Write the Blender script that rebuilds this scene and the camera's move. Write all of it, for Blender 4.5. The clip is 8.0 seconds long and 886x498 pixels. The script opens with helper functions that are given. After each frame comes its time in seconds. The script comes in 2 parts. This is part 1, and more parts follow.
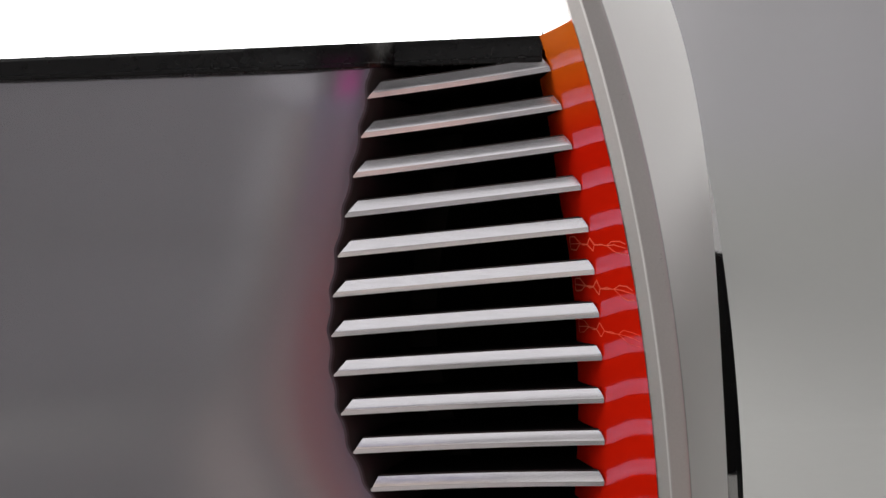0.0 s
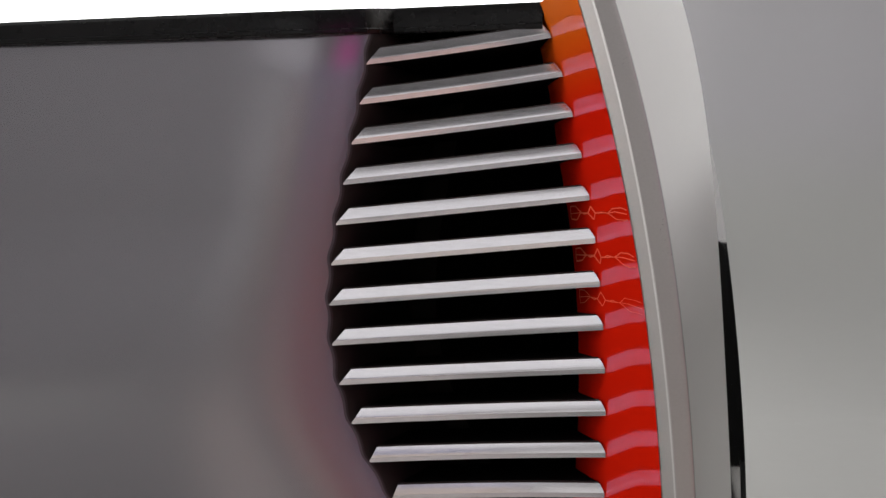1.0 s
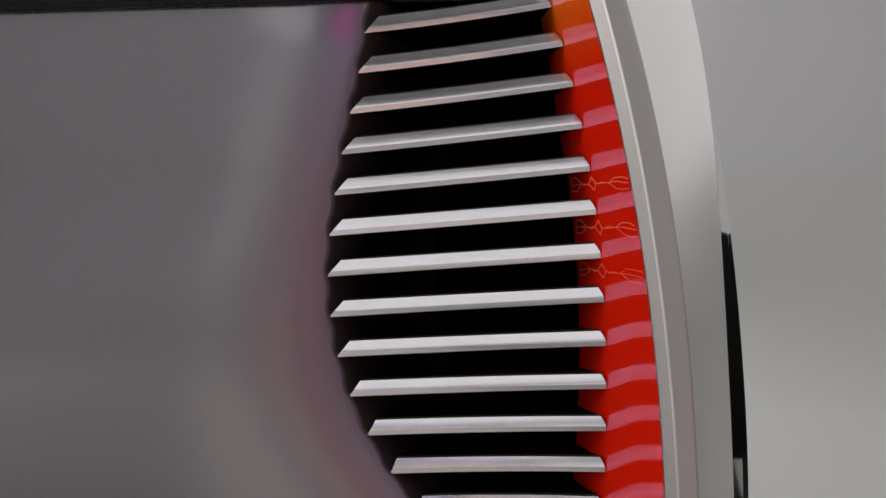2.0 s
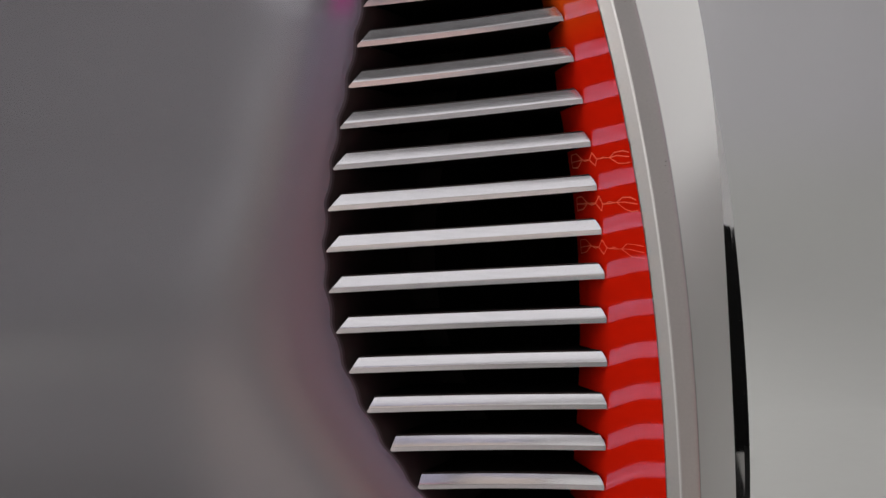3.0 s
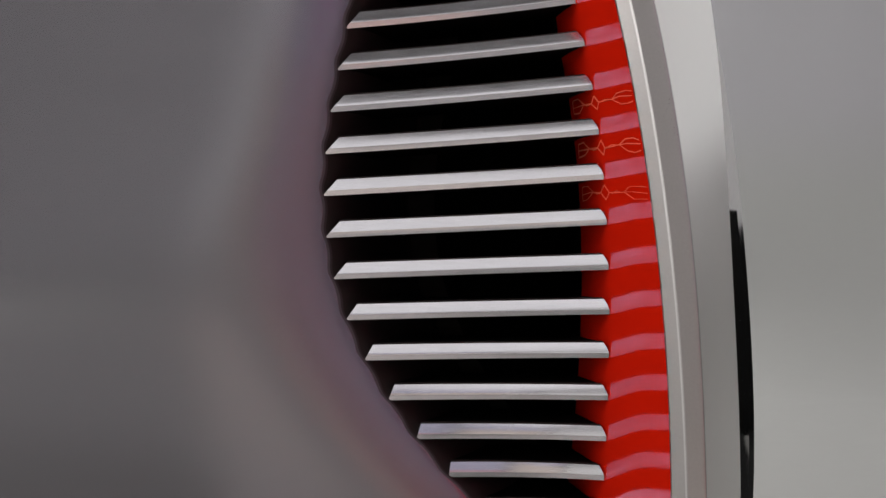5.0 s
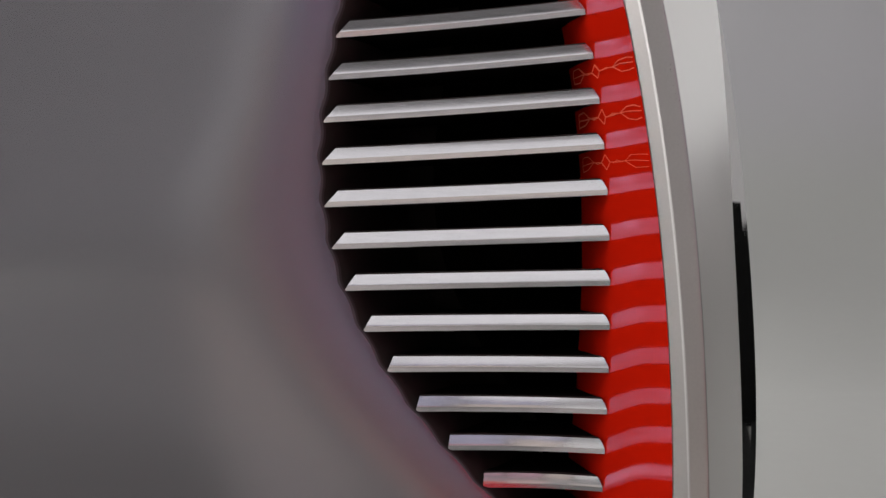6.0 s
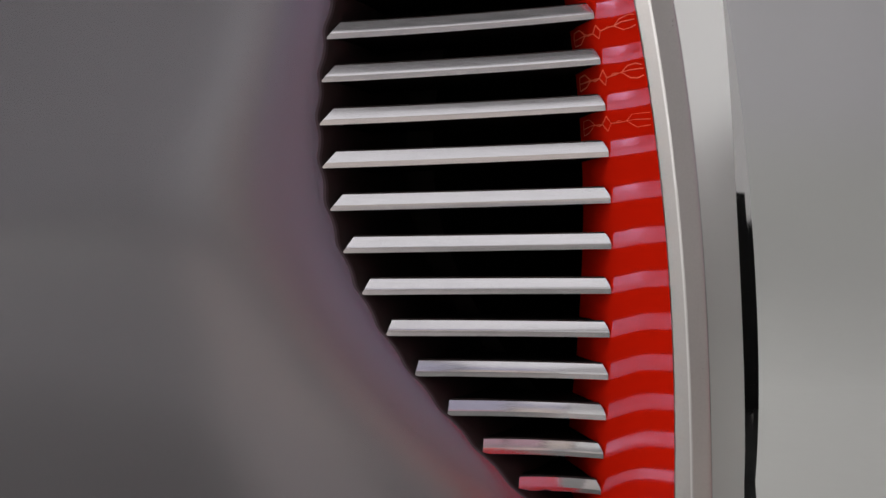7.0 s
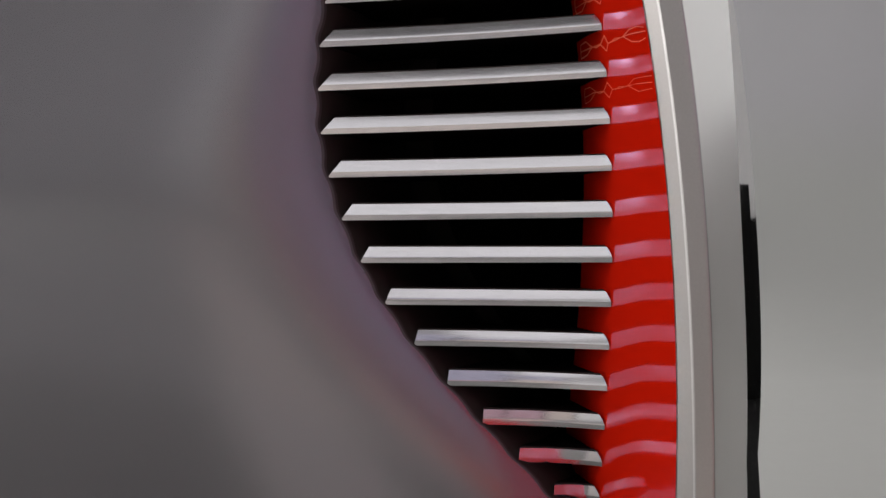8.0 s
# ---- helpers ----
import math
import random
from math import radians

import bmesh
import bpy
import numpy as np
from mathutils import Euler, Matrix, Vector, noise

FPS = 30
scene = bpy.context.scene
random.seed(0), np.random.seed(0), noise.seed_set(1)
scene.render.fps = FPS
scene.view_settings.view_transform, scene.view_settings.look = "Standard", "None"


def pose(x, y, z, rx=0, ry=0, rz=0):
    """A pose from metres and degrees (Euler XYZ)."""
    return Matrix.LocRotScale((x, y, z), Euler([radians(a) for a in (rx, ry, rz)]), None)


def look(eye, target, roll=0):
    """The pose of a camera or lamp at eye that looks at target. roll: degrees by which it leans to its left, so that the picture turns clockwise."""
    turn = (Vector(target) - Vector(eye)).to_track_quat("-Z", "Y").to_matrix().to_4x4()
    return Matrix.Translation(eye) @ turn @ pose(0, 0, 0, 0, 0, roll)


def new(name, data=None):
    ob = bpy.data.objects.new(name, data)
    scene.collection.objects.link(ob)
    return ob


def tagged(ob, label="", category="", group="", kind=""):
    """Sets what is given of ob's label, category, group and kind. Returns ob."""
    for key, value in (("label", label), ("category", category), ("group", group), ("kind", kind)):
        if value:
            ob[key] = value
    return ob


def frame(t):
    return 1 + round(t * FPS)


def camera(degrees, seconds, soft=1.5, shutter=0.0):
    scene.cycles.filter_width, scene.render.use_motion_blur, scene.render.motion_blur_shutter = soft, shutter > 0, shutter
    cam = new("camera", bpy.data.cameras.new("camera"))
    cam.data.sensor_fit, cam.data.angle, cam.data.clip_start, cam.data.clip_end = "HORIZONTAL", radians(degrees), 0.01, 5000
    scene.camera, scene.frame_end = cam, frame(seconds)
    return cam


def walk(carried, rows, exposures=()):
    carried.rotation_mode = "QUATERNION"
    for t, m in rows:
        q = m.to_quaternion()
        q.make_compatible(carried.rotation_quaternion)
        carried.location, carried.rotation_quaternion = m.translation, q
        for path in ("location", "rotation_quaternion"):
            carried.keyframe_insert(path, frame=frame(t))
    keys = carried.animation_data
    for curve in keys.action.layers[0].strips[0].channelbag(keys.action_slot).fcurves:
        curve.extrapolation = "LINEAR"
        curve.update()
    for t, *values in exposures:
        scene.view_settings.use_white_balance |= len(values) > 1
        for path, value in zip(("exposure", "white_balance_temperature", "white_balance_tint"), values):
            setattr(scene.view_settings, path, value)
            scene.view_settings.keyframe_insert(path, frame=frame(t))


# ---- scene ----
# The camera slides down in front of the grille and creeps a little closer.
CM = 0.01
LIFT = 0.30          # height of the plan's origin over the floor


def at(x, y, z):
    """A place of the plan (centimetres) in the world (metres)."""
    return Vector((x * CM, y * CM, LIFT + z * CM))


cam = camera(45.0, 8.0)
PATH = [
    (0.0, 0.347, -0.887, 1.645), (0.5, 0.353, -0.697, 1.099), (1.0, 0.366, -0.523, 0.543), (1.5, 0.376, -0.355, 0.003),
    (3.0, 0.406, 0.096, -1.280), (3.5, 0.407, 0.238, -1.725), (4.0, 0.410, 0.378, -2.169), (4.5, 0.414, 0.529, -2.671),
    (6.0, 0.450, 1.039, -4.138), (6.5, 0.462, 1.230, -4.764), (7.0, 0.472, 1.426, -5.387), (7.5, 0.486, 1.612, -5.978),
    (8.0, 0.487, 1.789, -6.453),
]
walk(cam, [(t, pose(*at(x, y, z), 90, 0, 0)) for t, x, y, z in PATH], [(0.0, 0.02), (8.0, -0.09)])

# ---- world and lamps ----
world = bpy.data.worlds.new("studio_dark")
world.use_nodes = True
world.node_tree.nodes["Background"].inputs["Color"].default_value = (0.5, 0.5, 0.52, 1)
world.node_tree.nodes["Background"].inputs["Strength"].default_value = 0.02
scene.world = world


def area_lamp(name, eye, target, width, height, watts, colour):
    data = bpy.data.lights.new(name, "AREA")
    data.shape, data.size, data.size_y, data.energy, data.color = "RECTANGLE", width, height, watts, colour
    ob = new(name, data)
    ob.matrix_world = look(eye, target)
    return ob


area_lamp("ceiling_softbox", (0.0, 0.12, 2.75), (0.0, 0.12, 0.3), 3.4, 3.2, 33, (1.0, 0.985, 0.97))
# Unseen fills, added to brighten the red wall, slats, side band and backdrop.
area_lamp("west_fill", (-2.45, -0.54, 1.3), (0.0, 0.1, 0.9), 1.8, 2.3, 50, (1.0, 0.98, 0.98))
area_lamp("south_fill", (0.90, -2.9, 1.42), (0.5, 0.35, 0.78), 1.38, 1.85, 4.4, (0.98, 0.97, 1.0))
area_lamp("low_fill", (0.85, -2.85, 0.36), (0.5, 0.35, 0.3), 1.3, 0.7, 1.0, (1.0, 0.99, 0.96))
area_lamp("east_fill", (1.65, 2.25, 1.4), (0.1, 0.36, 0.5), 0.8, 1.6, 2.2, (0.97, 0.99, 1.0))
area_lamp("backdrop_fill", (1.0, 2.4, 2.7), (1.0, 3.4, 1.0), 2.6, 0.3, 22, (0.98, 0.98, 1.0))


# ---- materials ----
def material(name, colour, rough, metal=0.0, grain=0.0, grain_size=300.0, stretch=(1, 1, 1), bump=0.0, spread=0.06, coat=0.0, shine=0.5, ior=1.5):
    """A surface with cloudy colour and gloss at two scales, and fine relief."""
    m = bpy.data.materials.new(name)
    m.use_nodes = True
    nodes, links = m.node_tree.nodes, m.node_tree.links
    shader = nodes["Principled BSDF"]
    shader.inputs["Metallic"].default_value = metal
    shader.inputs["Coat Weight"].default_value = coat
    shader.inputs["Specular IOR Level"].default_value = shine
    shader.inputs["IOR"].default_value = ior
    shader.inputs["Coat Roughness"].default_value = 0.08
    place = nodes.new("ShaderNodeTexCoord")
    mapping = nodes.new("ShaderNodeMapping")
    mapping.inputs["Scale"].default_value = stretch
    links.new(place.outputs["Object"], mapping.inputs["Vector"])
    fine = nodes.new("ShaderNodeTexNoise")
    fine.inputs["Scale"].default_value, fine.inputs["Detail"].default_value = grain_size, 4
    cloud = nodes.new("ShaderNodeTexNoise")
    cloud.inputs["Scale"].default_value, cloud.inputs["Detail"].default_value = 14, 3
    links.new(mapping.outputs["Vector"], fine.inputs["Vector"])
    links.new(place.outputs["Object"], cloud.inputs["Vector"])
    both = nodes.new("ShaderNodeMath")
    both.operation = "ADD"
    links.new(fine.outputs["Fac"], both.inputs[0])
    links.new(cloud.outputs["Fac"], both.inputs[1])
    tone = nodes.new("ShaderNodeMapRange")
    tone.inputs["From Min"].default_value, tone.inputs["From Max"].default_value = 0.6, 1.4
    tone.inputs["To Min"].default_value, tone.inputs["To Max"].default_value = 1 - spread, 1 + spread
    links.new(both.outputs[0], tone.inputs["Value"])
    paint = nodes.new("ShaderNodeVectorMath")
    paint.operation = "SCALE"
    paint.inputs[0].default_value = colour
    links.new(tone.outputs["Result"], paint.inputs["Scale"])
    links.new(paint.outputs["Vector"], shader.inputs["Base Color"])
    gloss = nodes.new("ShaderNodeMapRange")
    gloss.inputs["From Min"].default_value, gloss.inputs["From Max"].default_value = 0.6, 1.4
    gloss.inputs["To Min"].default_value, gloss.inputs["To Max"].default_value = max(0.02, rough - grain), rough + grain
    links.new(both.outputs[0], gloss.inputs["Value"])
    links.new(gloss.outputs["Result"], shader.inputs["Roughness"])
    if bump:
        relief = nodes.new("ShaderNodeBump")
        relief.inputs["Strength"].default_value, relief.inputs["Distance"].default_value = bump, 0.0002
        links.new(fine.outputs["Fac"], relief.inputs["Height"])
        links.new(relief.outputs["Normal"], shader.inputs["Normal"])
    return m


def glow(name, colour, strength):
    m = bpy.data.materials.new(name)
    m.use_nodes = True
    shader = m.node_tree.nodes["Principled BSDF"]
    shader.inputs["Base Color"].default_value = (*[0.5 * c for c in colour], 1)
    shader.inputs["Roughness"].default_value = 0.8
    shader.inputs["Emission Color"].default_value = (*colour, 1)
    shader.inputs["Emission Strength"].default_value = strength
    return m


PANEL = material("graphite_satin_paint", (0.276, 0.267, 0.284), 0.25, metal=0.9, grain=0.012, grain_size=900, spread=0.015)
SLAT = material("brushed_aluminium", (0.68, 0.668, 0.685), 0.125, metal=1.0, grain=0.04, grain_size=900, stretch=(0.03, 1, 1), bump=0.016, spread=0.09)
SATIN = material("satin_silver", (0.78, 0.76, 0.735), 0.33, metal=1.0, grain=0.04, grain_size=1800, spread=0.03)
FRAME = material("satin_silver_frame", (0.43, 0.408, 0.392), 0.31, metal=1.0, grain=0.05, grain_size=1200, spread=0.05)
CREST = material("crest_highlight_silver", (0.60, 0.585, 0.575), 0.34, metal=1.0, grain=0.03, grain_size=600, spread=0.03)
CHROME = material("polished_silver", (0.70, 0.69, 0.68), 0.04, metal=1.0, grain=0.01, grain_size=600, spread=0.03)
BLACK = material("black_gloss_plastic", (0.005, 0.005, 0.005), 0.28, grain=0.05, spread=0.2, shine=0.22)
CAVITY = material("black_matt_lining", (0.004, 0.0034, 0.0032), 0.9, grain=0.05, spread=0.2, shine=0.05)
SHELL = material("dark_grey_plastic", (0.03, 0.03, 0.032), 0.5, grain=0.05, spread=0.1, bump=0.1)
RED = material("red_gloss_acrylic", (0.72, 0.012, 0.004), 0.06, grain=0.015, grain_size=200, spread=0.05, ior=4.4)
RED.node_tree.nodes["Principled BSDF"].inputs["Specular Tint"].default_value = (0.75, 0.66, 1.0, 1)
WALL = material("light_grey_plaster", (0.60, 0.595, 0.60), 0.9, grain=0.05, grain_size=60, spread=0.03, bump=0.1)
SWEEP = material("light_grey_backdrop_paper", (0.295, 0.292, 0.287), 0.9, grain=0.04, grain_size=40, spread=0.02)
FLOOR = material("grey_studio_floor", (0.41, 0.405, 0.40), 0.7, grain=0.08, grain_size=80, spread=0.06, bump=0.05)
CEILING = material("grey_ceiling_paint", (0.32, 0.32, 0.325), 0.9, grain=0.05, grain_size=60, spread=0.03)
# Mauve to beige: glows of unseen boards that tint the panel's reflections.
MAUVE = glow("mauve_reflection_glow", (0.45, 0.44, 0.56), 0.44)
MAGENTA = glow("magenta_reflection_glow", (0.80, 0.10, 0.46), 0.72)
ROSE = glow("rose_reflection_glow", (0.54, 0.345, 0.40), 0.46)
BEIGE = glow("beige_reflection_glow", (0.60, 0.52, 0.47), 0.55)
LIT = glow("lit_white_fabric", (1.0, 0.99, 0.98), 2.2)
FILL_GLOW = glow("dim_white_fill_glow", (1.0, 0.98, 0.965), 1.55)


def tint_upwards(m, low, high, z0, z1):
    """Blends a material's colour from low to high between two heights: red acrylic, backdrop paper."""
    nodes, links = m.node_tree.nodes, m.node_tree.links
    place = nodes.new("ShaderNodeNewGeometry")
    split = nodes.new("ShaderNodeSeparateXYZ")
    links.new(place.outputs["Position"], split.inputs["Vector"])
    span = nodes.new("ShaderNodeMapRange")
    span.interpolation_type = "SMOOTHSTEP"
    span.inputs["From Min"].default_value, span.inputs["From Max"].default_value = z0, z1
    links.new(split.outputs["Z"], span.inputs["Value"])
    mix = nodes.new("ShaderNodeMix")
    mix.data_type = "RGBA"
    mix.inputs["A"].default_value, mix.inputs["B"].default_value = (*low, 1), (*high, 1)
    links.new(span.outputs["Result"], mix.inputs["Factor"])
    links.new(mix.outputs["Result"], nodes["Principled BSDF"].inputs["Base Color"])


# Orange top: the backlight's glow on the acrylic, put into its colour.
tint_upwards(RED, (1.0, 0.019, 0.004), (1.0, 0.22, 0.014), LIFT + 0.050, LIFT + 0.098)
tint_upwards(SWEEP, (0.288, 0.287, 0.274), (0.304, 0.297, 0.303), 0.35, 0.75)
ETCH = material("pale_etched_lines", (0.90, 0.14, 0.07), 0.35, grain=0.05, spread=0.15)
FLAG = material("black_flag_fabric", (0.004, 0.004, 0.004), 0.9, grain=0.05, spread=0.2, bump=0.2, shine=0.08)
# Colours of unseen floor cloths that only tint reflections in panel and slats.
RED_REFLECTION = material("red_reflection_cloth", (0.84, 0.14, 0.10), 0.85, grain=0.05, grain_size=400, spread=0.08, bump=0.3)
ROSE_REFLECTION = material("rose_reflection_cloth", (0.56, 0.41, 0.43), 0.85, grain=0.05, grain_size=400, spread=0.08, bump=0.3)
BEIGE_REFLECTION = material("beige_reflection_cloth", (0.73, 0.665, 0.61), 0.85, grain=0.05, grain_size=400, spread=0.08, bump=0.3)
PALE_REFLECTION = material("pale_grey_reflection_cloth", (0.64, 0.60, 0.57), 0.85, grain=0.05, grain_size=400, spread=0.08, bump=0.3)
PINK_REFLECTION = material("dusty_pink_reflection_cloth", (0.72, 0.54, 0.49), 0.85, grain=0.05, grain_size=400, spread=0.08, bump=0.3)
GREY_REFLECTION = material("light_grey_reflection_sheet", (0.50, 0.50, 0.478), 0.85, grain=0.05, grain_size=400, spread=0.06, bump=0.3)
BLACK_RUNNER = material("black_reflection_runner", (0.004, 0.004, 0.004), 0.8, grain=0.05, spread=0.2, bump=0.2, shine=0.1)
DRAPE = material("mauve_grey_reflection_drape", (0.36, 0.335, 0.41), 0.9, grain=0.05, spread=0.2, bump=0.2, shine=0.1)
RIM = material("dark_matt_rim", (0.03, 0.025, 0.024), 0.7, shine=0.05, grain=0.05, spread=0.1)
# Graded dark steps: shade where the panel turns into the dish, as colour.
SHADE_OUTER = material("charcoal_edge_shade", (0.095, 0.085, 0.094), 0.7, grain=0.05, spread=0.1, shine=0.15)
SHADE_INNER = material("brown_black_edge_shade", (0.040, 0.033, 0.034), 0.7, grain=0.05, spread=0.1, shine=0.15)
DEEP_SHADE = material("brown_black_dish_shade", (0.017, 0.0125, 0.011), 0.7, grain=0.05, spread=0.15, shine=0.2)


# ---- building helpers ----
def part(name, bm, mat, parent=None, label="", smooth=True, sharp=38):
    """Links a bmesh as one mesh object under a thing or part."""
    bmesh.ops.recalc_face_normals(bm, faces=bm.faces)
    mesh = bpy.data.meshes.new(name)
    bm.to_mesh(mesh)
    bm.free()
    mesh.materials.append(mat)
    for poly in mesh.polygons:
        poly.use_smooth = smooth
    if smooth:
        mesh.set_sharp_from_angle(angle=radians(sharp))
    ob = new(name, mesh)
    if parent:
        ob.parent = parent
        ob.matrix_parent_inverse = parent.matrix_world.inverted()
    if label:
        tagged(ob, label)
    return ob


def box(lo, hi, bevel=0.0, segments=2):
    bm = bmesh.new()
    bmesh.ops.create_cube(bm, size=1)
    for v in bm.verts:
        v.co = Vector([lo[k] + (v.co[k] + 0.5) * (hi[k] - lo[k]) for k in range(3)])
    if bevel:
        bmesh.ops.bevel(bm, geom=bm.edges[:], offset=bevel, segments=segments, affect="EDGES", profile=0.5)
    return bm


def loft(rings, closed=True, caps=True):
    """Skins rows of places, one after the other."""
    bm = bmesh.new()
    made = [[bm.verts.new(p) for p in ring] for ring in rings]
    n = len(rings[0])
    for a, b in zip(made, made[1:]):
        for k in range(n if closed else n - 1):
            bm.faces.new((a[k], a[(k + 1) % n], b[(k + 1) % n], b[k]))
    if closed and caps:
        bm.faces.new(made[0])
        bm.faces.new(made[-1][::-1])
    return bm


def poly(coeffs, z):
    v = 0.0
    for c in coeffs:
        v = v * z + c
    return v


def steps(a, b, n):
    return [a + (b - a) * k / n for k in range(n + 1)]


# ---- the plan of the grille, in centimetres ----
def fold(z):
    """The bezel's curve is alike above and below its widest height."""
    return z if z > -14 else -28 - z


def lip_x(z):          # inner edge of the bezel
    return poly((-5.618e-05, -0.0077129, -0.15608, 6.67), fold(z))


def ridge_x(z):        # crest of the bezel
    return poly((-9.4537e-05, -0.0073772, -0.15224, 7.0462), fold(z))


def seam_x(z):         # bezel meets side band
    return poly((-0.00015335, -0.0080948, -0.14318, 7.8259), fold(z))


def shoulder_x(z):     # side band meets polished strip
    return poly((-1.8762e-05, -0.00031547, -0.0028737, -0.064486, 10.823), fold(z))


def back_x(z):         # far edge of the polished strip, which tapers off upwards
    return shoulder_x(z) + max(0.02, 0.92 - 0.0058 * (fold(z) + 7.5) ** 2)


def tip_x(z):          # where the slats rise out of the panel
    if z < -15.16:
        return min(4.3 + (-15.16 - z) * 0.9, 5.3)
    return poly((2.465e-06, -4.8701e-05, -0.0020597, 0.028471, 0.092378, -3.4843), z)


def tip_y(z):
    return poly((0.009386, -0.067022, 35.8043), min(max(z, -16.0), 3.57))


def end_x(z):          # where the slats meet the red wall
    z = max(z, -17.0)
    return poly((-0.00025464, -0.010206, -0.111, 5.8434), z)


def end_y(z):
    return poly((0.007935, -0.045334, 36.92987), min(max(z, -17.0), 2.857))


BOW, WAVE = 0.2, -0.021


def wall_x(y, z):      # the red wall runs from deep inside forward to the lip
    ex, ey = end_x(z), end_y(z)
    if y <= ey:
        f = (ey - y) / (ey - 34.0)
        return ex + (lip_x(z) + 0.012 - ex) * f + BOW * f * (1 - f) + WAVE * math.sin(2 * math.pi * f)
    d = y - ey
    k = 1.0 - 0.16 * min(5.0, max(0.0, z - 4.0))
    return ex - k * (0.35 * min(d, 1.2) + 0.2 * max(0.0, d - 1.2))


def slat_row(i):       # left and right heights of slat i, 1 at the top
    return (poly((6.6606e-05, -0.0025315, -1.3481, 8.14), i), poly((0.0012601, -0.03199, -1.2684, 9.2411), i))


SLATS = range(1, 19)
SLANTS = {i: 0.52 * min(1.0, max(0.1, (slat_row(i)[0] + 12.5) / 9.0)) for i in SLATS}
DISH, SOFT = 1.35, 3.4


def panel_y(x, z):
    slope = (tip_x(z + 0.1) - tip_x(z - 0.1)) / 0.2
    s = DISH * (x - tip_x(z)) / math.sqrt(1 + slope * slope)
    soft = SOFT + 2.6 * min(1.0, max(0.0, (2.0 - z) / 8.0)) ** 2 * (3 - 2 * min(1.0, max(0.0, (2.0 - z) / 8.0)))
    over, deep = max(0.0, s / DISH + 0.24), max(0.0, s / DISH)
    roll = max(0.0, z - 6.1)
    return tip_y(z) + 0.5 * (s + math.sqrt(s * s + soft * soft) - soft) + 0.30 * over * over + 1.0 * deep * deep + 0.052 * roll * roll


def panel_top(x, y):   # the panel ends in a plane that falls towards the viewer
    return 1.645 + 0.1722 * (y + 0.887) + 0.0349 * (x - 0.347)


def trim_top(x, y):
    return 1.645 + 0.1965 * (y + 0.887) + 0.0435 * (x - 0.347)


# ---- the room ----
def room():
    x0, x1, y0, y1, z1, w = -2.6, 2.6, -3.0, 3.4, 2.9, 0.15
    rings = []
    for x in (x0, x1):
        ring = [(x, 0.05, 0.004), (x, 1.9, 0.004)]
        ring += [(x, 1.9 + 1.5 * math.sin(a), 1.504 - 1.5 * math.cos(a)) for a in steps(0, math.pi / 2, 40)]
        ring += [(x, y1, z1), (x, y1 + w, z1), (x, y1 + w, 0.001), (x, 0.05, 0.001)]
        rings.append(ring)
    tagged(part("backdrop", loft(rings), SWEEP), "light grey paper sweep curving up from the floor", "backdrop", kind="structure")
    tagged(part("floor", box((x0 - w, y0 - w, -0.1), (x1 + w, y1 + w, 0)), FLOOR, smooth=False), "plain grey studio floor", "floor", kind="structure")
    tagged(part("ceiling", box((x0 - w, y0 - w, z1), (x1 + w, y1 + w, z1 + 0.1)), CEILING, smooth=False), "plain grey painted ceiling", "ceiling", kind="structure")
    for name, lo, hi in (("wall_south", (x0 - w, y0 - w, 0), (x1 + w, y0, z1)),
                         ("wall_east", (x1, y0, 0), (x1 + w, y1, z1)), ("wall_west", (x0 - w, y0, 0), (x0, y1, z1))):
        tagged(part(name, box(lo, hi), WALL, smooth=False), "smooth light grey plaster wall", "wall", kind="structure")


def curtain(x, y, turn, width, height):
    """An unseen curtain in soft folds on a rail between two poles, there to be mirrored."""
    base = tagged(new("curtain"), "unseen mauve-grey curtain on a rail, added for the panel's edge to mirror", "curtain")
    base.matrix_world = pose(x, y, 0, 0, 0, turn)
    bpy.context.view_layer.update()
    rings = []
    for z in steps(0.02, height, 12):
        front = [(width * (f - 0.5), 0.03 * math.sin(f * 2 * math.pi * 11 + 0.6 * z), z) for f in steps(0, 1, 132)]
        rings.append(front + [(u, d + 0.004, z) for u, d, z in reversed(front)])
    rail = box((-width / 2 - 0.05, -0.015, height), (width / 2 + 0.05, 0.015, height + 0.03), 0.006)
    for name, bm, mat in [("cloth", loft(rings), DRAPE), ("rail", rail, SHELL)] + [
            ("pole", box((u - 0.015, -0.015, 0), (u + 0.015, 0.015, height), 0.005), SHELL) for u in (-width / 2 - 0.04, width / 2 + 0.04)]:
        part(name, bm, mat, base).matrix_parent_inverse = Matrix.Identity(4)


def reflected_flag(x, y, turn, depth, outline):
    """An unseen black flag with a sloping shoulder, mirrored in the strip; outline: its front, across and up."""
    base = tagged(new("reflected_flag"), "unseen black flag with a sloping shoulder, mirrored in the polished strip", "case")
    base.matrix_world = pose(x, y, 0, 0, 0, turn)
    bpy.context.view_layer.update()
    bm = loft([[(u, d, v) for u, v in outline] for d in (-depth / 2, depth / 2)])
    bmesh.ops.bevel(bm, geom=bm.edges[:], offset=0.008, segments=2, affect="EDGES", profile=0.5)
    part("body", bm, FLAG, base).matrix_parent_inverse = Matrix.Identity(4)
    part("handle", box((0.02, -0.015, outline[2][1] - 0.004), (0.12, 0.015, outline[2][1] + 0.006), 0.004), FLAG, base).matrix_parent_inverse = Matrix.Identity(4)
    return base


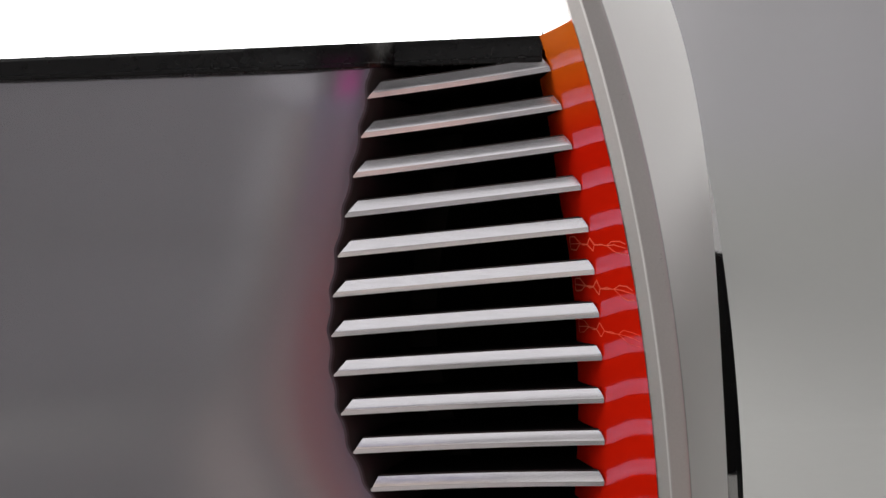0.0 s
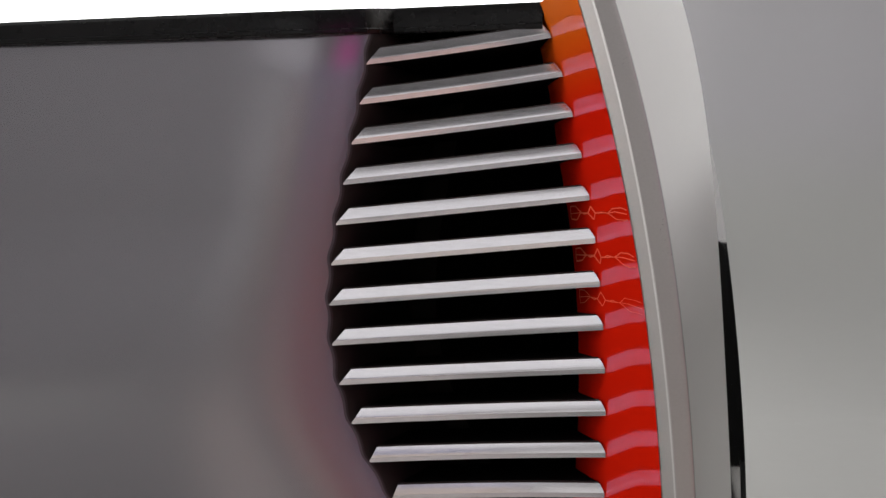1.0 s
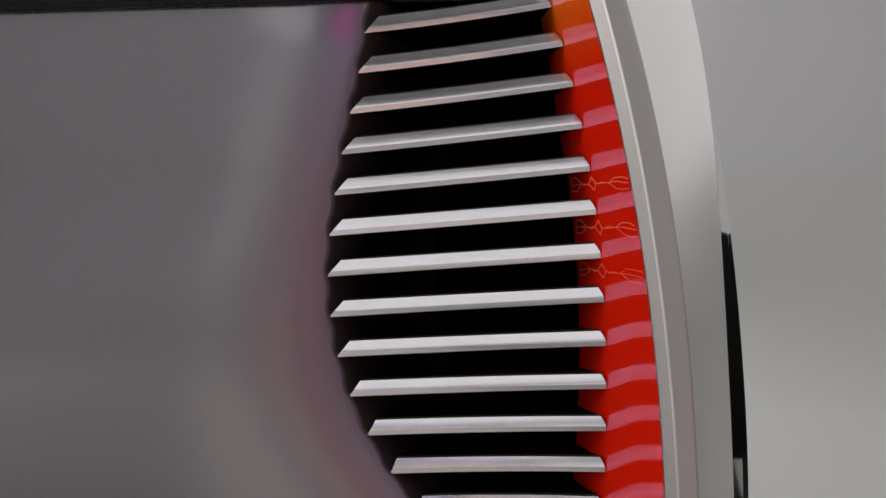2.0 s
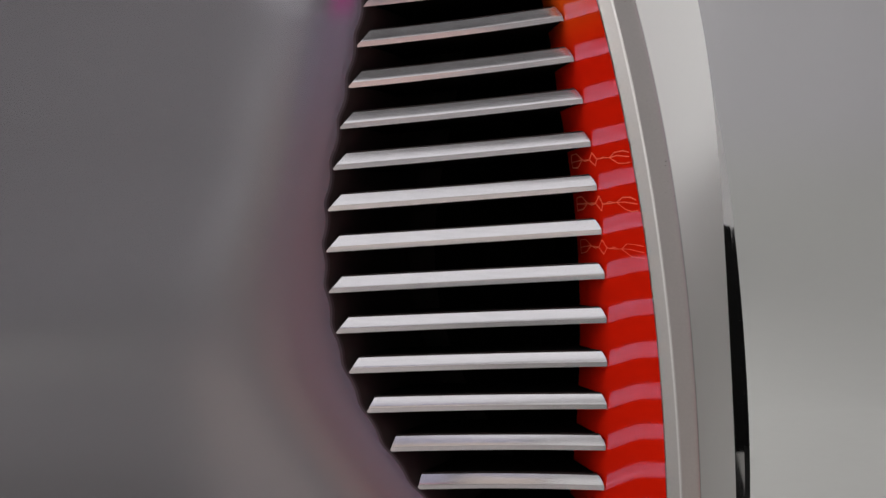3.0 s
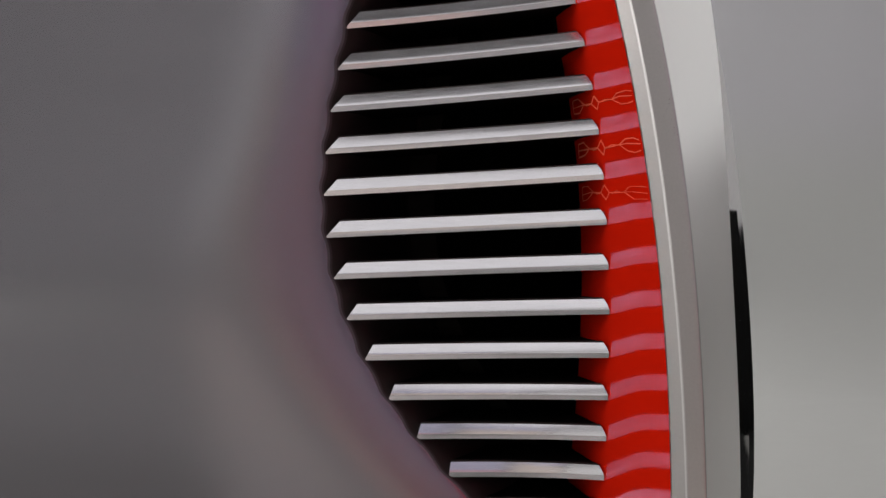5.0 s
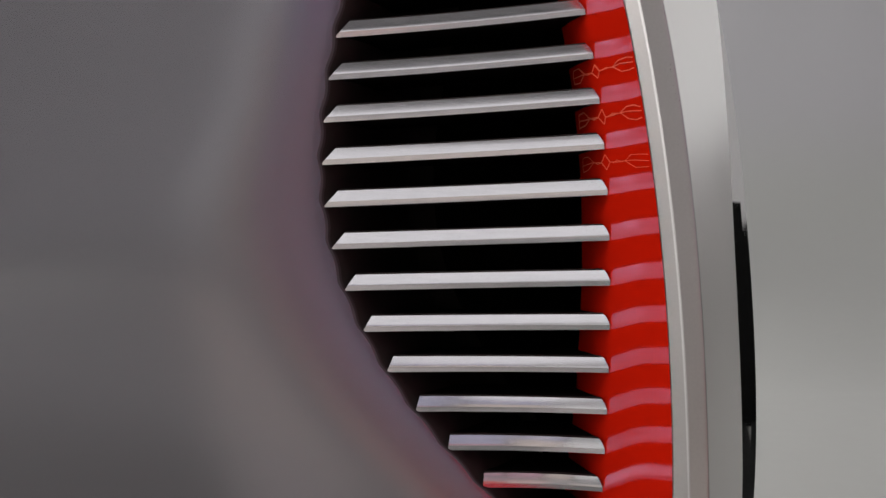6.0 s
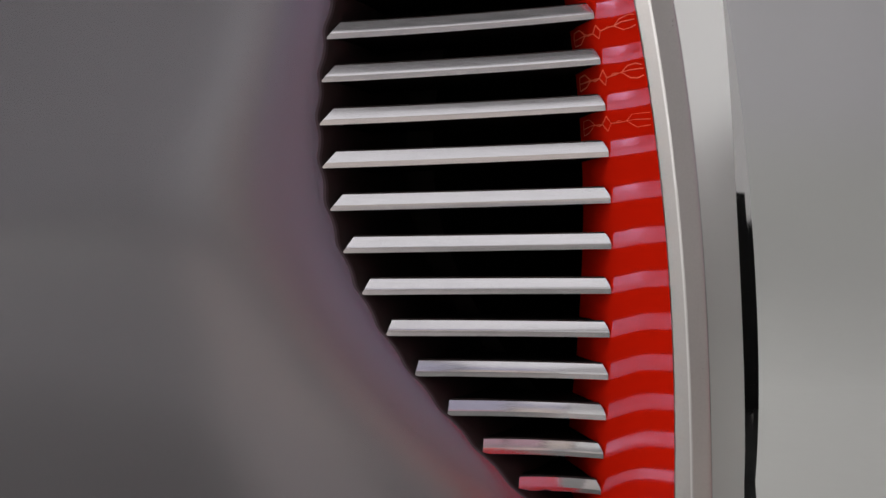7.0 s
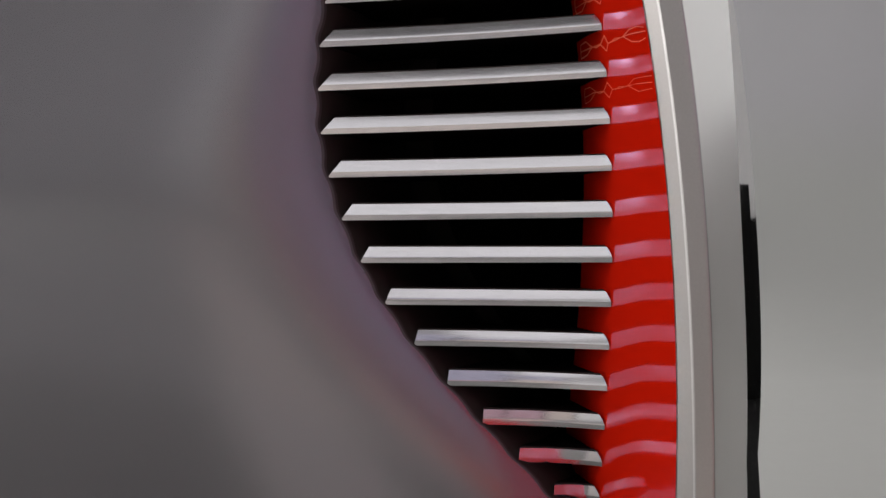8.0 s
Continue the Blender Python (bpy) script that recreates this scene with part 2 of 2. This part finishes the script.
def reflection_board(x, y, turn, width, boards, label):
    base = tagged(new("reflection_board"), label, "lamp", group="coloured screens")
    base.matrix_world = pose(x, y, 0, 0, 0, turn)
    bpy.context.view_layer.update()
    w = width / 2
    for lo, hi, mat in boards:
        part("diffuser", box((-w, -0.02, lo), (w, 0.02, hi), 0.006), mat, base).matrix_parent_inverse = Matrix.Identity(4)
    for side in (-w - 0.02, w + 0.02):
        part("post", box((side - 0.01, -0.03, 0), (side + 0.01, 0.03, boards[0][1] + 0.02), 0.005), SHELL, base).matrix_parent_inverse = Matrix.Identity(4)


def floor_cloth(name, mat, outline, label, thick=0.003):
    """A sheet with rounded rims, laid flat; outline: its corners on the floor."""
    lift = 0.005 if max(y for x, y in outline) > 0.05 else 0.001
    bm = loft([[(x, y, z) for x, y in outline] for z in (lift, lift + thick)])
    bmesh.ops.bevel(bm, geom=bm.edges[:], offset=thick * 0.3, segments=2, affect="EDGES", profile=0.5)
    return tagged(part(name, bm, mat), label, name.replace("floor_", ""))


def light_panel(x, y, turn, width, height, cloth):
    base = tagged(new("light_panel"), "large white lit fabric panel standing on the floor", "lamp", group="lit panels")
    base.matrix_world = pose(x, y, 0, 0, 0, turn)
    bpy.context.view_layer.update()
    w = width / 2
    rows = [("diffuser", (-w, -0.02, 0.15), (w, 0.0, height), cloth)]
    for lo, hi in (((-w - 0.04, -0.03, 0.0), (w + 0.04, 0.05, 0.146)), ((-w - 0.04, -0.03, height + 0.004), (w + 0.04, 0.05, height + 0.04)),
                   ((-w - 0.04, -0.03, 0.15), (-w - 0.004, 0.05, height)), ((w + 0.004, -0.03, 0.15), (w + 0.04, 0.05, height))):
        rows.append(("frame", lo, hi, SHELL))
    for name, lo, hi, mat in rows:
        part(name, box(lo, hi), mat, base, "glowing white fabric" if name == "diffuser" else "", smooth=False).matrix_parent_inverse = Matrix.Identity(4)
    return base


# ---- the grille housing ----
def dished_sheet(stations, deepest):
    """A sheet over the panel's plan; stations give, for a height, the places across."""
    rings = []
    for g in steps(0, 1, 620):
        z = -30 + g * 37.6
        ring = []
        for x in stations(z):
            y = min(panel_y(x, z), deepest)
            zz = z + (panel_top(x, min(y, 37.5)) - 7.6) * g ** 6
            y = min(panel_y(x, zz), deepest)
            ring.append(at(min(x, wall_x(y, zz) - 0.08), y, zz))
        rings.append(ring)
    return loft(rings, closed=False)


def edge_x(z):         # the panel's edge, cut out a little round every slat as a shade halo
    near = min(abs(z - slat_row(i)[0] - 0.24) for i in SLATS)
    return tip_x(z) + 0.0 - 0.10 * math.exp(-(near / 0.36) ** 2)


def front_panel(parent):
    def face(z):
        x0, x1 = tip_x(z) - 9.0, edge_x(z)
        return ([-34 + (x0 + 34) * f for f in steps(0, 0.97, 24)] + [x0 + (x1 - 1.6 - x0) * f for f in steps(0, 0.99, 40)]
                + [x1 - 1.6 + 1.6 * f for f in steps(0, 1, 34)])

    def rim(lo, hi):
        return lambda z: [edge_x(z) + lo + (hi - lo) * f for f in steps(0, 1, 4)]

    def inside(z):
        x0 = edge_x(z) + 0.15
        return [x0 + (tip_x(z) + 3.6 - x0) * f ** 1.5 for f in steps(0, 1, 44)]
    part("front_panel", dished_sheet(face, 46.0), PANEL, parent, "dark graphite satin panel dished towards the slats", sharp=80)
    # Darkening sheets stand for the soft shade along the dish's edge.
    part("dish_shade", dished_sheet(rim(0.0, 0.08), 46.0), SHADE_OUTER, parent, "outer step of the dish's edge shade, in charcoal", sharp=80)
    part("dish_shade", dished_sheet(rim(0.08, 0.15), 46.0), SHADE_INNER, parent, "inner step of the dish's edge shade, in brownish black", sharp=80)
    part("dish_deep_shade", dished_sheet(inside, 46.0), DEEP_SHADE, parent, "panel skin inside the dish, its shade coloured brownish black", sharp=80)


def top_trim(parent):
    rings = []
    for x in steps(-34, 3.85, 80):
        y = min(panel_y(x, 7.6), 37.0) - 0.03
        lo, hi = panel_top(x, y) - 0.02, trim_top(x, y)
        h = hi - lo
        d = -0.08 - 0.12 * min(1.0, max(0.0, (-3.0 - x) / 1.2))
        prof = [(0.02, 0.0), (d, 0.172 * d), (d - 0.03, 0.175 * d + 0.06 * h), (d - 0.03, 0.18 * d + 0.18 * h), (d + 0.05, 0.18 * d + 0.24 * h), (d + 0.06, 0.19 * d + 0.85 * h),
                (d + 0.12, 0.1965 * d + h), (3.5, h), (3.5, 0.0)]
        rings.append([at(x, y + dy, lo + dz) for dy, dz in prof])
    tab = loft([[at(3.81 + 0.06 * f, y, 8.75 + 0.73 * f), at(3.95 - 0.08 * f, y, 8.75 + 0.73 * f), at(3.95 - 0.08 * f, y + 0.1, 8.75 + 0.73 * f), at(3.81 + 0.06 * f, y + 0.1, 8.75 + 0.73 * f)] for f in (0, 0.5, 0.9)])
    part("trim_tab", tab, BLACK, parent, "small pointed black end tab", smooth=False)
    return part("top_trim", loft(rings), BLACK, parent, "glossy black edge strip", sharp=25)


def slat(i, parent):
    """A metal nose with a chamfer along its foot, on a dark blade; its end is cut on the slant and sinks into the dish."""
    zl, zr = slat_row(i)
    nose = [(0.052, 0.0), (0.004, 0.155), (0.0, 0.172), (0.003, 0.195), (0.018, 0.26), (0.040, 0.35), (0.063, 0.44), (0.090, 0.54), (0.13, 0.565), (0.19, 0.58), (0.24, 0.5), (0.24, 0.06)]
    root = [(0.12, 0.03), (0.17, 0.55), (3.4, 0.53), (3.4, 0.05)]
    lean = 0.0065 * (0.5 * (zl + zr) - 3.5) - 0.20 * min(1.5, max(0.0, -12.0 - zl))
    xl, xr, yl, yr = tip_x(zl), end_x(zr), tip_y(zl), end_y(zr)

    def skin(prof, inset):
        rings = []
        for f in steps(0, 1, 14):
            ring = []
            for dy, dz in prof:
                a = xl + SLANTS[i] * dz / 0.58 + inset + (0.9 if dy > 1 else 0.0)
                b = wall_x(yr + dy, zr + dz) - 0.025 - (0.17 * (dz / 0.58) ** 2 if dy < 1 else 0.0) - 0.3 * inset
                x = a + (b - a) * f
                g = (x - xl) / (xr - xl)
                ring.append(at(x, yl + (yr - yl) * g + 1.0 * g * (1 - g) + dy + (lean * (dz - 0.17) + 0.07 * g * max(0.0, dz - 0.3) ** 2 if dy < 1 else 0.0), zl + (zr - zl) * g + dz))
            rings.append(ring)
        return rings
    rings = skin(nose, 0.0)
    blade = part("slat", loft(rings), SLAT, parent, sharp=6)
    part("blade_root", loft(skin(root, 0.03)), CAVITY, blade, "matt black blade behind the metal nose", smooth=False)
    strips = []
    for ring in rings:
        a, b, c = ring[7] + Vector((0, -0.00004, 0)), ring[8] + Vector((0, -0.00006, 0.00006)), ring[9] + Vector((0, 0, 0.00006))
        strips.append([a.lerp(b, -0.25), b, c, ring[9] + Vector((0, 0, -0.0002)), ring[7] + Vector((0, 0.0002, 0))])
    part("edge_strip", loft(strips), RIM, blade, "thin dark upper edge", sharp=20)
    return blade


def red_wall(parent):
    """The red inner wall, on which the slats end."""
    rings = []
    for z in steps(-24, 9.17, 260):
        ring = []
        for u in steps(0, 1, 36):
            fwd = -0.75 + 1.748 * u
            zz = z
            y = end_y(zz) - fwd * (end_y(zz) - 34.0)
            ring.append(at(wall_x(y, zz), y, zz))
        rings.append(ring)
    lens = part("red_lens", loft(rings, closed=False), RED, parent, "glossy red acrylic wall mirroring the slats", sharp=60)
    for i in range(5, 8):
        top, low = slat_row(i)[1], slat_row(i + 1)[1]
        tracery(lens, top - 0.05, top - low - 0.68, (1.0, 1.1, 0.6)[i - 5])


def tracery(parent, top, gap, weight):
    """Fine pale lines that branch like a twig across one gap between two slats."""
    strokes = [((-0.60, 0.16), (-0.61, 0.44), (-0.60, 0.72)), ((-0.60, 0.16), (-0.42, 0.15), (-0.28, 0.40)), ((-0.60, 0.44), (-0.32, 0.43), (-0.10, 0.48)),
               ((-0.60, 0.72), (-0.42, 0.70), (-0.28, 0.42)), ((-0.28, 0.40), (-0.20, 0.50), (-0.10, 0.48)), ((-0.10, 0.48), (0.0, 0.18), (0.07, 0.48)),
               ((-0.10, 0.48), (0.02, 0.78), (0.07, 0.48)), ((0.07, 0.48), (0.30, 0.45), (0.42, 0.46)), ((0.16, 0.48), (0.24, 0.40), (0.36, 0.46)),
               ((0.42, 0.46), (0.56, 0.24), (0.78, 0.24), (0.93, 0.30)), ((0.42, 0.46), (0.60, 0.43), (0.93, 0.49)),
               ((0.42, 0.46), (0.60, 0.70), (0.78, 0.74), (0.93, 0.70))]
    bm = bmesh.new()
    rng = random.Random(int(100 * top))
    shift = {p: (p[0] + rng.uniform(-0.02, 0.02), p[1] + rng.uniform(-0.035, 0.035)) for stroke in strokes for p in stroke}
    strokes = [[shift[p] for p in stroke] for stroke in strokes]
    for stroke in strokes:
        for (fa, va), (fb, vb) in zip(stroke, stroke[1:]):
            ends = []
            for f, v in ((fa, va), (fb, vb)):
                z = top - gap * v - 0.16 * max(0.0, f)
                y = end_y(z) - f * (end_y(z) - 34.0)
                ends.append(at(wall_x(y, z) - 0.03, y - 0.012, z))
            way = (ends[1] - ends[0]).normalized()
            side = way.cross(Vector((-0.93, -0.36, 0))).normalized() * (0.00015 + 0.00008 * rng.random()) * weight * (1.1 if fa < 0.1 else 0.7)
            out = Vector((-0.93, -0.36, 0)) * 0.0001
            bm.faces.new([bm.verts.new(p) for p in (ends[0] - side, ends[0] + side, ends[1] + side, ends[1] - side)])
            bm.faces.new([bm.verts.new(p - out) for p in (ends[0] - side, ends[0] + side, ends[1] + side, ends[1] - side)])
    part("etched_line", bm, ETCH, parent, "pale branching etched lines", smooth=False)


def sweep(name, mat, parent, profile, label, z0=-30, z1=17, n=190, sharp=38):
    rings = [[at(*p) for p in profile(z)] for z in steps(z0, z1, n)]
    return part(name, loft(rings), mat, parent, label, sharp=sharp)


def bezel(parent):
    def ring(z):
        a, b, c = lip_x(z), ridge_x(z), seam_x(z)
        face = [(b + 0.02 + (c - b - 0.17) * f, 33.60 - 0.045 * f, z) for f in steps(0, 1, 10)]
        face += [(c - 0.11, 33.565, z), (c - 0.08, 33.60, z), (c - 0.058, 33.66, z)]
        return ([(a, 34.0, z), (a + 0.015, 33.955, z), (b - 0.05, 33.662, z), (b - 0.01, 33.625, z)] + face +
                [(c - 0.046, 33.74, z), (c - 0.04, 33.9, z), (c - 0.08, 34.6, z), (a + 0.3, 34.9, z), (a, 34.5, z)])
    sweep("bezel", FRAME, parent, ring, "satin silver bezel with a crisp crest", sharp=24)

    # The crest's highlight, put into a strip of paler silver.
    def crest(z):
        b = ridge_x(z)
        return [(b - 0.052, 33.658, z), (b - 0.046, 33.651, z), (b - 0.014, 33.621, z), (b - 0.006, 33.617, z), (b - 0.006, 33.64, z), (b - 0.04, 33.675, z)]
    sweep("crest_highlight", CREST, parent, crest, "thin paler silver strip, the highlight along the crest", sharp=60)

    def band(z):
        c, d = seam_x(z), shoulder_x(z)
        rows = []
        for f in steps(0, 1, 8):
            rows.append((c + (d - c) * f + 0.05 * math.sin(math.pi * f), 34.12 + 5.8 * f, z))
        return [(c - 0.03, 34.9, z), (c - 0.022, 34.16, z)] + rows + [(d - 0.6, 40.4, z), (c - 0.4, 36.0, z)]
    sweep("side_band", SATIN, parent, band, "broad satin silver side band", sharp=30)

    def strip(z):
        d, e = shoulder_x(z), back_x(z)
        m = d + (e - d) * 0.62
        ym = 39.98 + 1.26 * (m - d)
        ye = ym + 1.38 * (e - m)
        return [(d - 0.3, 40.1, z), (d - 0.02, 39.95, z), (d, 39.98, z), (m, ym, z), (m + 0.01, ym + 0.014, z), (e, ye, z), (e + 0.02, ye + 0.1, z), (e - 0.2, 43.5, z), (d - 0.6, 43.5, z)]
    sweep("polished_strip", CHROME, parent, strip, "polished silver strip", sharp=16)


def housing():
    base = tagged(new("grille_housing"), "silver-framed grille housing with aluminium slats and red inner wall", "grille")
    base.location = at(0, 42, -30) + Vector((0, 0, 0.004))
    bpy.context.view_layer.update()
    front_panel(base)
    top_trim(base)
    bezel(base)
    red_wall(base)
    # Black strip standing for the shade into which the red wall fades.
    lining = [[at(wall_x(end_y(z) + 2.25, z), end_y(z) + 2.26, z), at(wall_x(end_y(z) + 2.25, z) - 0.03, 46.2, z), at(end_x(z) + 0.2, 46.2, z), at(end_x(z) + 0.2, end_y(z) + 2.25, z)] for z in steps(-24, 9.17, 60)]
    part("deep_shade_strip", loft(lining), CAVITY, base, "black strip for the deep shade past the red wall", smooth=False)
    part("cavity", box(at(-6, 46.05, -20), at(6.2, 46.6, 9.2)), CAVITY, base, "matt black lining behind the slats", smooth=False)
    deck = [[at(x, 39.7, 8.5 + 0.0435 * x), at(x, 50, 8.5 + 0.0435 * x), at(x, 50, 8.8 + 0.0435 * x), at(x, 39.7, 8.8 + 0.0435 * x)] for x in (-34, -14, 5.8)]
    part("top_deck", loft(deck), SHELL, base, "dark grey top deck behind the edge strip", smooth=False)
    for lo, hi in (((-34.5, 36.2, -30), (-34.05, 50, 6.8)), ((8.2, 43.55, -30), (9.0, 46.75, 8.5))):
        part("side_plate", box(at(*lo), at(*hi), 0.001), SHELL, base, smooth=False)
    part("bottom_plate", box(at(-34, 40, -29.95), at(8.15, 46.75, -29.5)), SHELL, base, smooth=False)
    part("rear_shell", box(at(-34, 46.8, -30), at(9.0, 50, 7.0), 0.006), SHELL, base, "dark grey rear shell")
    for i in SLATS:
        slat(i, base)
    return base


room()
# Curtain out of view, added to tone the reflection at the panel's edge.
curtain(1.72, -0.26, 71, 0.9, 2.3)
light_panel(-0.82, 2.64, 0, 2.5, 2.4, LIT)
# Second panel is unseen, added to be mirrored in the bezel's left facet.
light_panel(-2.2, 1.5, 75, 1.6, 2.2, FILL_GLOW)
# Unseen glowing boards, added only to be mirrored in panel and slats.
reflection_board(0.66, -1.41, 22, 0.34, ((0.474, 0.60, MAUVE), (0.02, 0.47, BEIGE)), "unseen beige glow board with a mauve top, mirrored in the panel")
reflection_board(1.00, -1.23, 33.5, 0.42, ((0.264, 0.66, MAUVE), (0.02, 0.26, ROSE)), "unseen mauve glow board with a rose foot, mirrored in the panel")
reflection_board(1.38, -0.90, 49, 0.52, ((0.624, 1.05, MAGENTA), (0.264, 0.62, MAUVE), (0.02, 0.26, ROSE)), "unseen mauve glow board with a magenta top and rose foot, mirrored in the panel")
# Cloths out of view, laid where panel and slats mirror the floor.
floor_cloth("floor_cloth", BEIGE_REFLECTION, [(-0.06, -0.01), (0.20, -0.01), (0.19, -0.25), (0.33, -0.65), (0.05, -0.75), (-0.03, -0.1)], "unseen beige cloth on the floor, added to be mirrored")
floor_cloth("floor_cloth", PALE_REFLECTION, [(-0.06, 0.28), (0.09, 0.28), (0.10, 0.0), (-0.06, 0.0)], "unseen pale warm grey cloth on the floor, added to be mirrored")
floor_cloth("floor_cloth", RED_REFLECTION, [(0.36, -0.03), (0.44, 0.08), (0.49, 0.19), (0.98, 0.05), (0.86, -0.24), (0.62, -0.38)], "unseen red cloth on the floor, added to redden the panel's reflection")
floor_cloth("floor_cloth", ROSE_REFLECTION, [(0.64, -0.40), (0.875, -0.255), (1.0, 0.04), (1.43, -0.15), (1.23, -0.52), (0.96, -0.80)], "unseen rose cloth on the floor, added to tint the panel's reflection")
floor_cloth("floor_cloth", GREY_REFLECTION, [(-1.3, -0.30), (-0.08, -0.30), (-0.08, -1.5), (-1.3, -1.5)], "unseen light grey sheet on the floor, added to lighten the panel's reflection")
floor_cloth("floor_cloth", PINK_REFLECTION, [(0.29, -0.10), (0.35, -0.04), (0.61, -0.39), (0.94, -0.82), (0.64, -1.0), (0.43, -0.66)], "unseen dusty pink cloth on the floor, added to be mirrored")
# Unseen runner, added to carry the strip's black reflection further down.
floor_cloth("floor_mat", BLACK_RUNNER, [(1.20, 1.33), (0.31, 0.62), (0.40, 0.53), (1.31, 1.17)], "unseen black runner on the floor, mirrored in the polished strip", 0.006)
# Unseen flag, outlined to give the polished strip its black reflection.
reflected_flag(1.30, 1.10, -60, 0.2, [(-0.17, 0.0), (0.17, 0.0), (0.17, 0.372), (-0.075, 0.372), (-0.09, 0.31), (-0.17, 0.30)])
housing()
